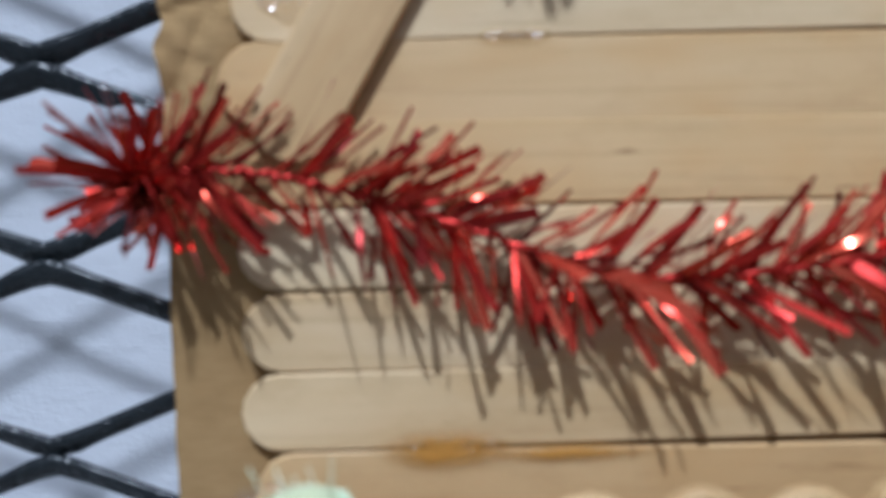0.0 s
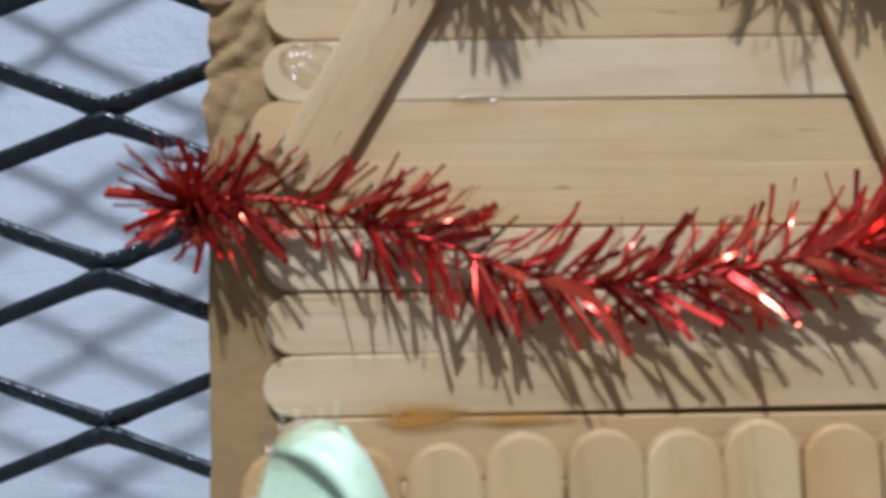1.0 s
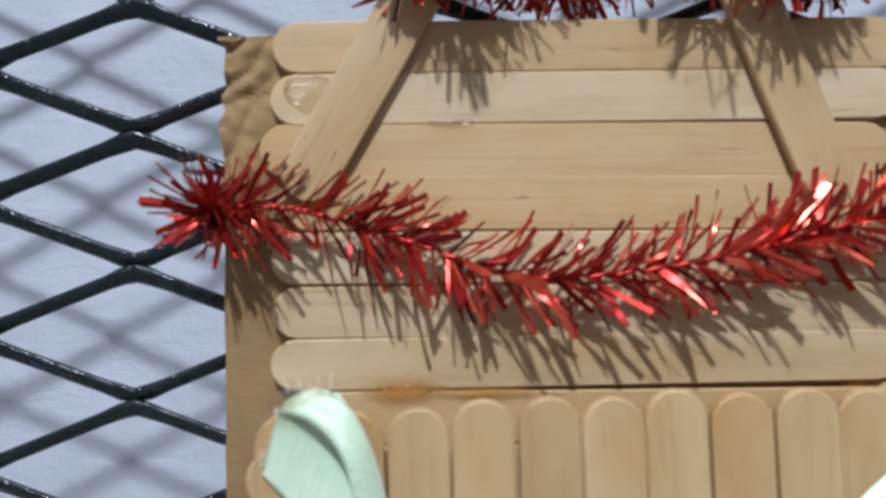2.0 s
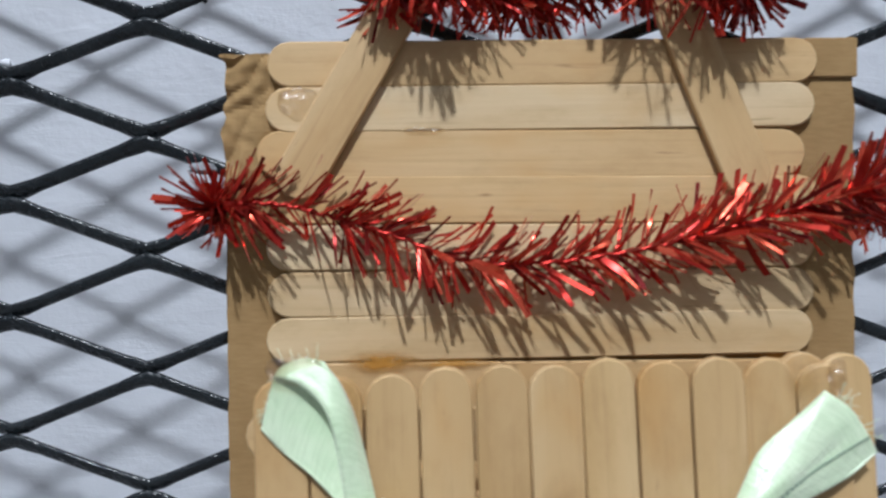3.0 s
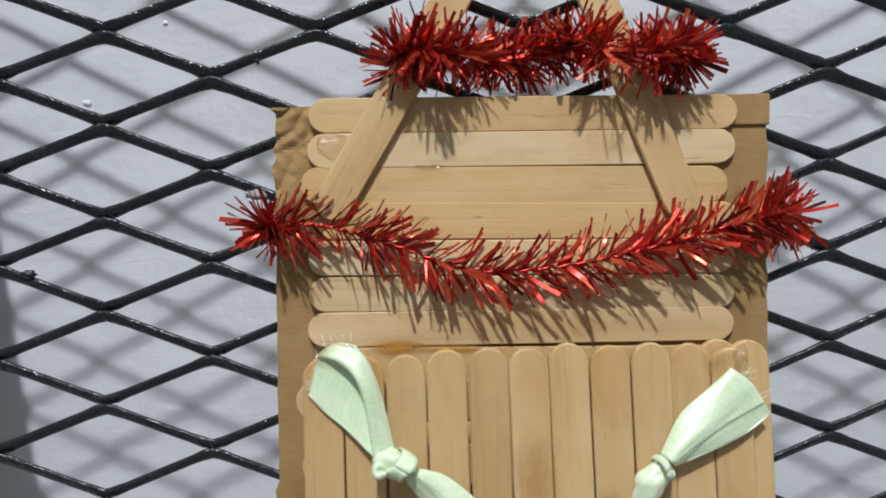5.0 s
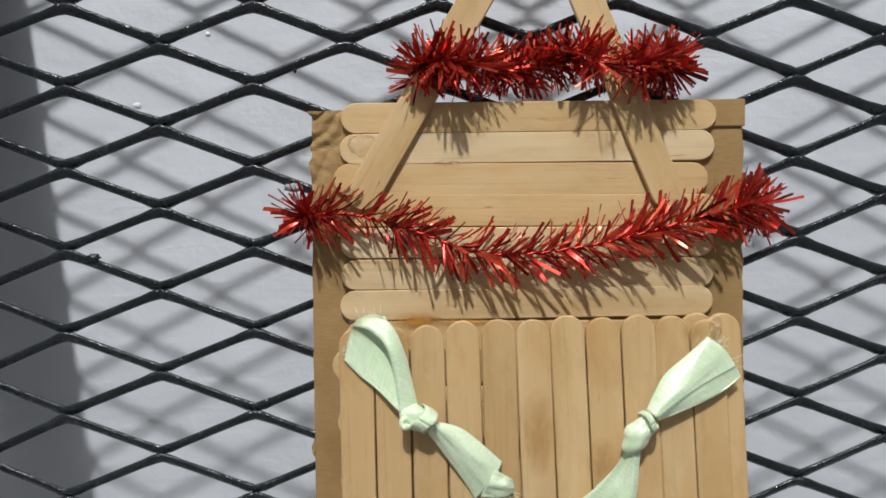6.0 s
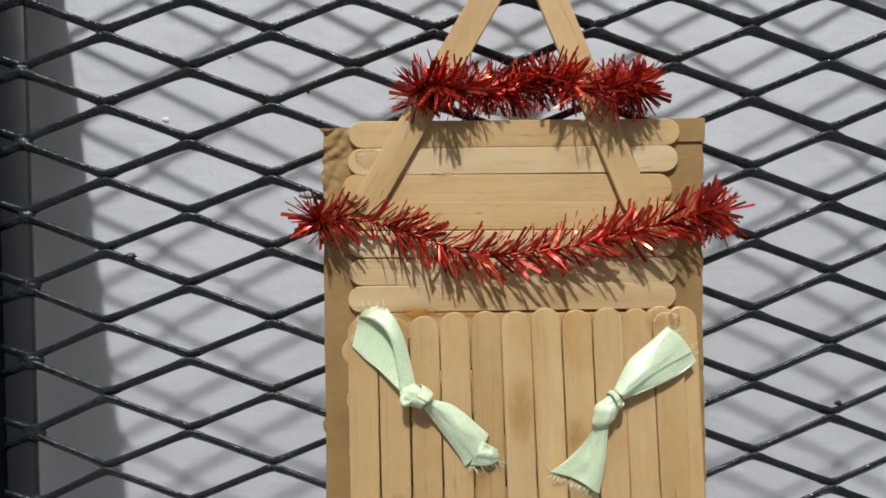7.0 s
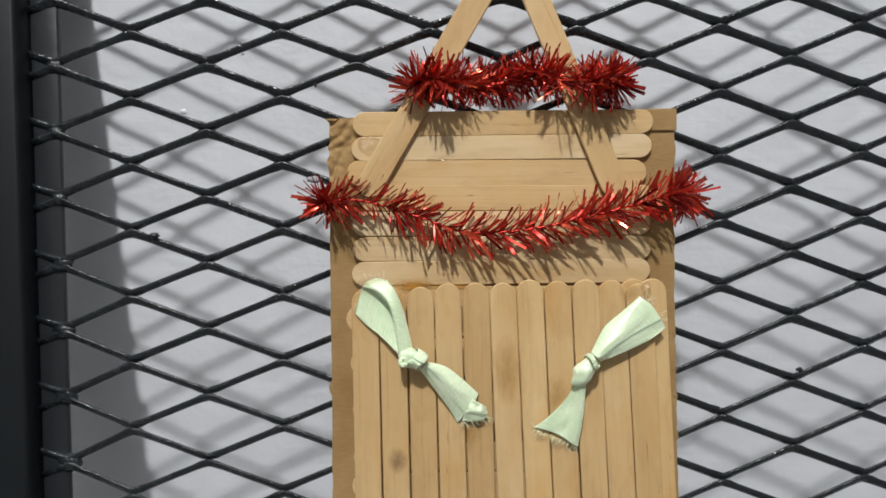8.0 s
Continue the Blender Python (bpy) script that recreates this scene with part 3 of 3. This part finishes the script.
def ribbon_left():
    thing = tagged(new("ribbon"), "mint green satin ribbon knotted, its wide end glued to the sticks", "ribbon")
    thing["group"] = "knotted ribbons"
    bm = bmesh.new()
    draped(bm, [[(-0.0540, -0.0230, -0.0683), (-0.0501, -0.0233, -0.0723), (-0.0449, -0.0241, -0.0764), (-0.0386, -0.0251, -0.0827)],
                [(-0.0528, -0.0230, -0.0632), (-0.0488, -0.0231, -0.0673), (-0.0440, -0.0237, -0.0732), (-0.0386, -0.0251, -0.0829)],
                [(-0.0517, -0.0230, -0.0594), (-0.0462, -0.0232, -0.0615), (-0.0413, -0.0235, -0.0673), (-0.0386, -0.0251, -0.0830)],
                [(-0.0514, -0.0237, -0.0590), (-0.0464, -0.0257, -0.0603), (-0.0413, -0.0271, -0.0663), (-0.0385, -0.0269, -0.0824)],
                [(-0.0498, -0.0239, -0.0573), (-0.0445, -0.0259, -0.0592), (-0.0397, -0.0271, -0.0661), (-0.0375, -0.0273, -0.0822)],
                [(-0.0463, -0.0235, -0.0562), (-0.0411, -0.0251, -0.0591), (-0.0379, -0.0257, -0.0677), (-0.0353, -0.0267, -0.0823)],
                [(-0.0429, -0.0230, -0.0568), (-0.0388, -0.0234, -0.0638), (-0.0365, -0.0243, -0.0706), (-0.0338, -0.0253, -0.0822)]], 56, 32, 0.0003)
    upper = cloth("upper_tail", bm, thing)
    part("hem", edging([(-0.0540, -0.0230, -0.0683), (-0.0501, -0.0233, -0.0723), (-0.0449, -0.0241, -0.0764), (-0.0386, -0.0251, -0.0827)]), SATIN, upper, "corded edge of the ribbon")
    knot = part("knot", knot_mesh(Vector((-0.0345, -0.0264, -0.0838)), 0.35, (0.0046, 0.0030, 0.0034)), SATIN, thing)
    cloth("knot_band", band(Vector((-0.0322, -0.0266, -0.0842)), 0.55, 0.0031, 0.0034, 0.0040), knot)
    bm = bmesh.new()
    turn = [Vector((-0.0372 + 0.0010 * math.cos(a * 0.55), -0.0278 - 0.00012 * a, -0.0845 + 0.0012 * math.sin(a * 0.55))) for a in range(12)]
    sweep(bm, turn, (0, 1, 0), 0.0016, 0.0024, 8)
    part("loop", bm, SATIN, knot)
    bm = bmesh.new()
    draped(bm, [[(-0.0289, -0.0255, -0.0851), (-0.0227, -0.0247, -0.0869), (-0.0168, -0.0242, -0.0915), (-0.0110, -0.0234, -0.0970)],
                [(-0.0294, -0.0272, -0.0852), (-0.0241, -0.0268, -0.0885), (-0.0184, -0.0262, -0.0944), (-0.0125, -0.0248, -0.1001)],
                [(-0.0304, -0.0273, -0.0862), (-0.0255, -0.0266, -0.0915), (-0.0206, -0.0258, -0.0975), (-0.0154, -0.0244, -0.1040)],
                [(-0.0315, -0.0255, -0.0880), (-0.0271, -0.0242, -0.0944), (-0.0227, -0.0236, -0.1005), (-0.0184, -0.0231, -0.1075)]], 24, 26, 0.0005)
    lower = cloth("lower_tail", bm, thing)
    bm = bmesh.new()
    draped(bm, [[(-0.0133, -0.0254, -0.0984), (-0.0106, -0.0256, -0.0998), (-0.0083, -0.0244, -0.1015)],
                [(-0.0152, -0.0256, -0.1025), (-0.0112, -0.0264, -0.1030), (-0.0079, -0.0244, -0.1034)],
                [(-0.0170, -0.0238, -0.1066), (-0.0118, -0.0246, -0.1064), (-0.0076, -0.0238, -0.1053)]], 12, 14, 0.0008)
    cloth("turned_end", bm, lower)
    bm = bmesh.new()
    rng = random.Random(5)
    threads(bm, lambda u: (-0.0172 + 0.0096 * u, -0.0242, -0.1070 + 0.0018 * u), (0.5, -0.15, -0.5), 26, rng)
    threads(bm, lambda u: (-0.0540 + 0.0026 * u, -0.0234, -0.0683 + 0.0093 * u), (-1, -0.1, 0.1), 12, rng, 0.5)
    threads(bm, lambda u: (-0.0500 + 0.0060 * u, -0.0238, -0.0576 + 0.0010 * u), (-0.2, -0.1, 1), 7, rng)
    tagged(part("frayed_threads", bm, SATIN, lower), kind="stuff")
    return thing


def ribbon_right():
    thing = tagged(new("ribbon"), "mint green satin ribbon knotted, its frayed end hanging down", "ribbon")
    thing["group"] = "knotted ribbons"
    bm = bmesh.new()
    draped(bm, [[(0.0456, -0.0230, -0.0631), (0.0393, -0.0233, -0.0683), (0.0328, -0.0241, -0.0739), (0.0281, -0.0256, -0.0826)],
                [(0.0457, -0.0237, -0.0633), (0.0405, -0.0255, -0.0705), (0.0357, -0.0267, -0.0762), (0.0288, -0.0277, -0.0830)],
                [(0.0495, -0.0241, -0.0662), (0.0436, -0.0255, -0.0719), (0.0373, -0.0269, -0.0778), (0.0295, -0.0280, -0.0836)],
                [(0.0528, -0.0241, -0.0711), (0.0460, -0.0251, -0.0744), (0.0398, -0.0261, -0.0779), (0.0303, -0.0275, -0.0843)],
                [(0.0543, -0.0235, -0.0737), (0.0500, -0.0241, -0.0770), (0.0443, -0.0249, -0.0799), (0.0311, -0.0261, -0.0851)]], 40, 28, 0.0003)
    upper = cloth("upper_tail", bm, thing)
    hem = [(0.0525, -0.0246, -0.0709), (0.0457, -0.0256, -0.0742), (0.0396, -0.0266, -0.0777), (0.0312, -0.0281, -0.0839)]
    bm = bmesh.new()
    for k in range(34):
        sweep(bm, [curve_point(hem, k / 34), curve_point(hem, (k + 0.6) / 34)], (0, 1, 0), 0.0003, 0.0003, 5)
    tagged(part("hem_stitches", bm, THREAD, upper, "grey-green stitched hem"), kind="stuff")
    part("hem", edging([(0.0543, -0.0235, -0.0737), (0.0500, -0.0241, -0.0770), (0.0443, -0.0249, -0.0799), (0.0311, -0.0261, -0.0851)]), SATIN, upper, "corded edge of the ribbon")
    knot = part("knot", knot_mesh(Vector((0.0254, -0.0266, -0.0888)), -0.95, (0.0054, 0.0030, 0.0034)), SATIN, thing)
    cloth("knot_band", band(Vector((0.0283, -0.0270, -0.0849)), -0.72, 0.0028, 0.0032, 0.0015), knot)
    bm = bmesh.new()
    draped(bm, [[(0.0228, -0.0250, -0.0922), (0.0205, -0.0240, -0.0975), (0.0150, -0.0233, -0.1040), (0.0086, -0.0232, -0.1092)],
                [(0.0232, -0.0256, -0.0926), (0.0216, -0.0244, -0.0990), (0.0180, -0.0235, -0.1055), (0.0135, -0.0234, -0.1104)],
                [(0.0238, -0.0262, -0.0928), (0.0226, -0.0250, -0.1000), (0.0206, -0.0240, -0.1070), (0.0183, -0.0236, -0.1124)],
                [(0.0246, -0.0270, -0.0930), (0.0241, -0.0265, -0.1005), (0.0230, -0.0258, -0.1080), (0.0215, -0.0250, -0.1145)],
                [(0.0260, -0.0264, -0.0928), (0.0257, -0.0258, -0.1005), (0.0248, -0.0250, -0.1085), (0.0238, -0.0240, -0.1160)]], 30, 26, 0.0005)
    lower = cloth("lower_tail", bm, thing)
    bm = bmesh.new()
    rng = random.Random(6)
    threads(bm, lambda u: (0.0086 + 0.0150 * u, -0.0240, -0.1092 - 0.0064 * u), (-0.5, -0.15, -0.6), 40, rng)
    threads(bm, lambda u: (0.0470 + 0.0078 * u, -0.0240, -0.0638 - 0.009 * u), (0.6, -0.2, 0.4), 14, rng)
    tagged(part("frayed_threads", bm, SATIN, lower), kind="stuff")
    return thing


ribbon_left()
ribbon_right()

# everything on the panel leans with it
for ob in list(scene.objects):
    if ob.parent is None and ob.name.split(".")[0] in ("mesh_panel", "wall_pocket", "tinsel_garland", "ribbon"):
        ob.matrix_world = LEAN @ ob.matrix_world
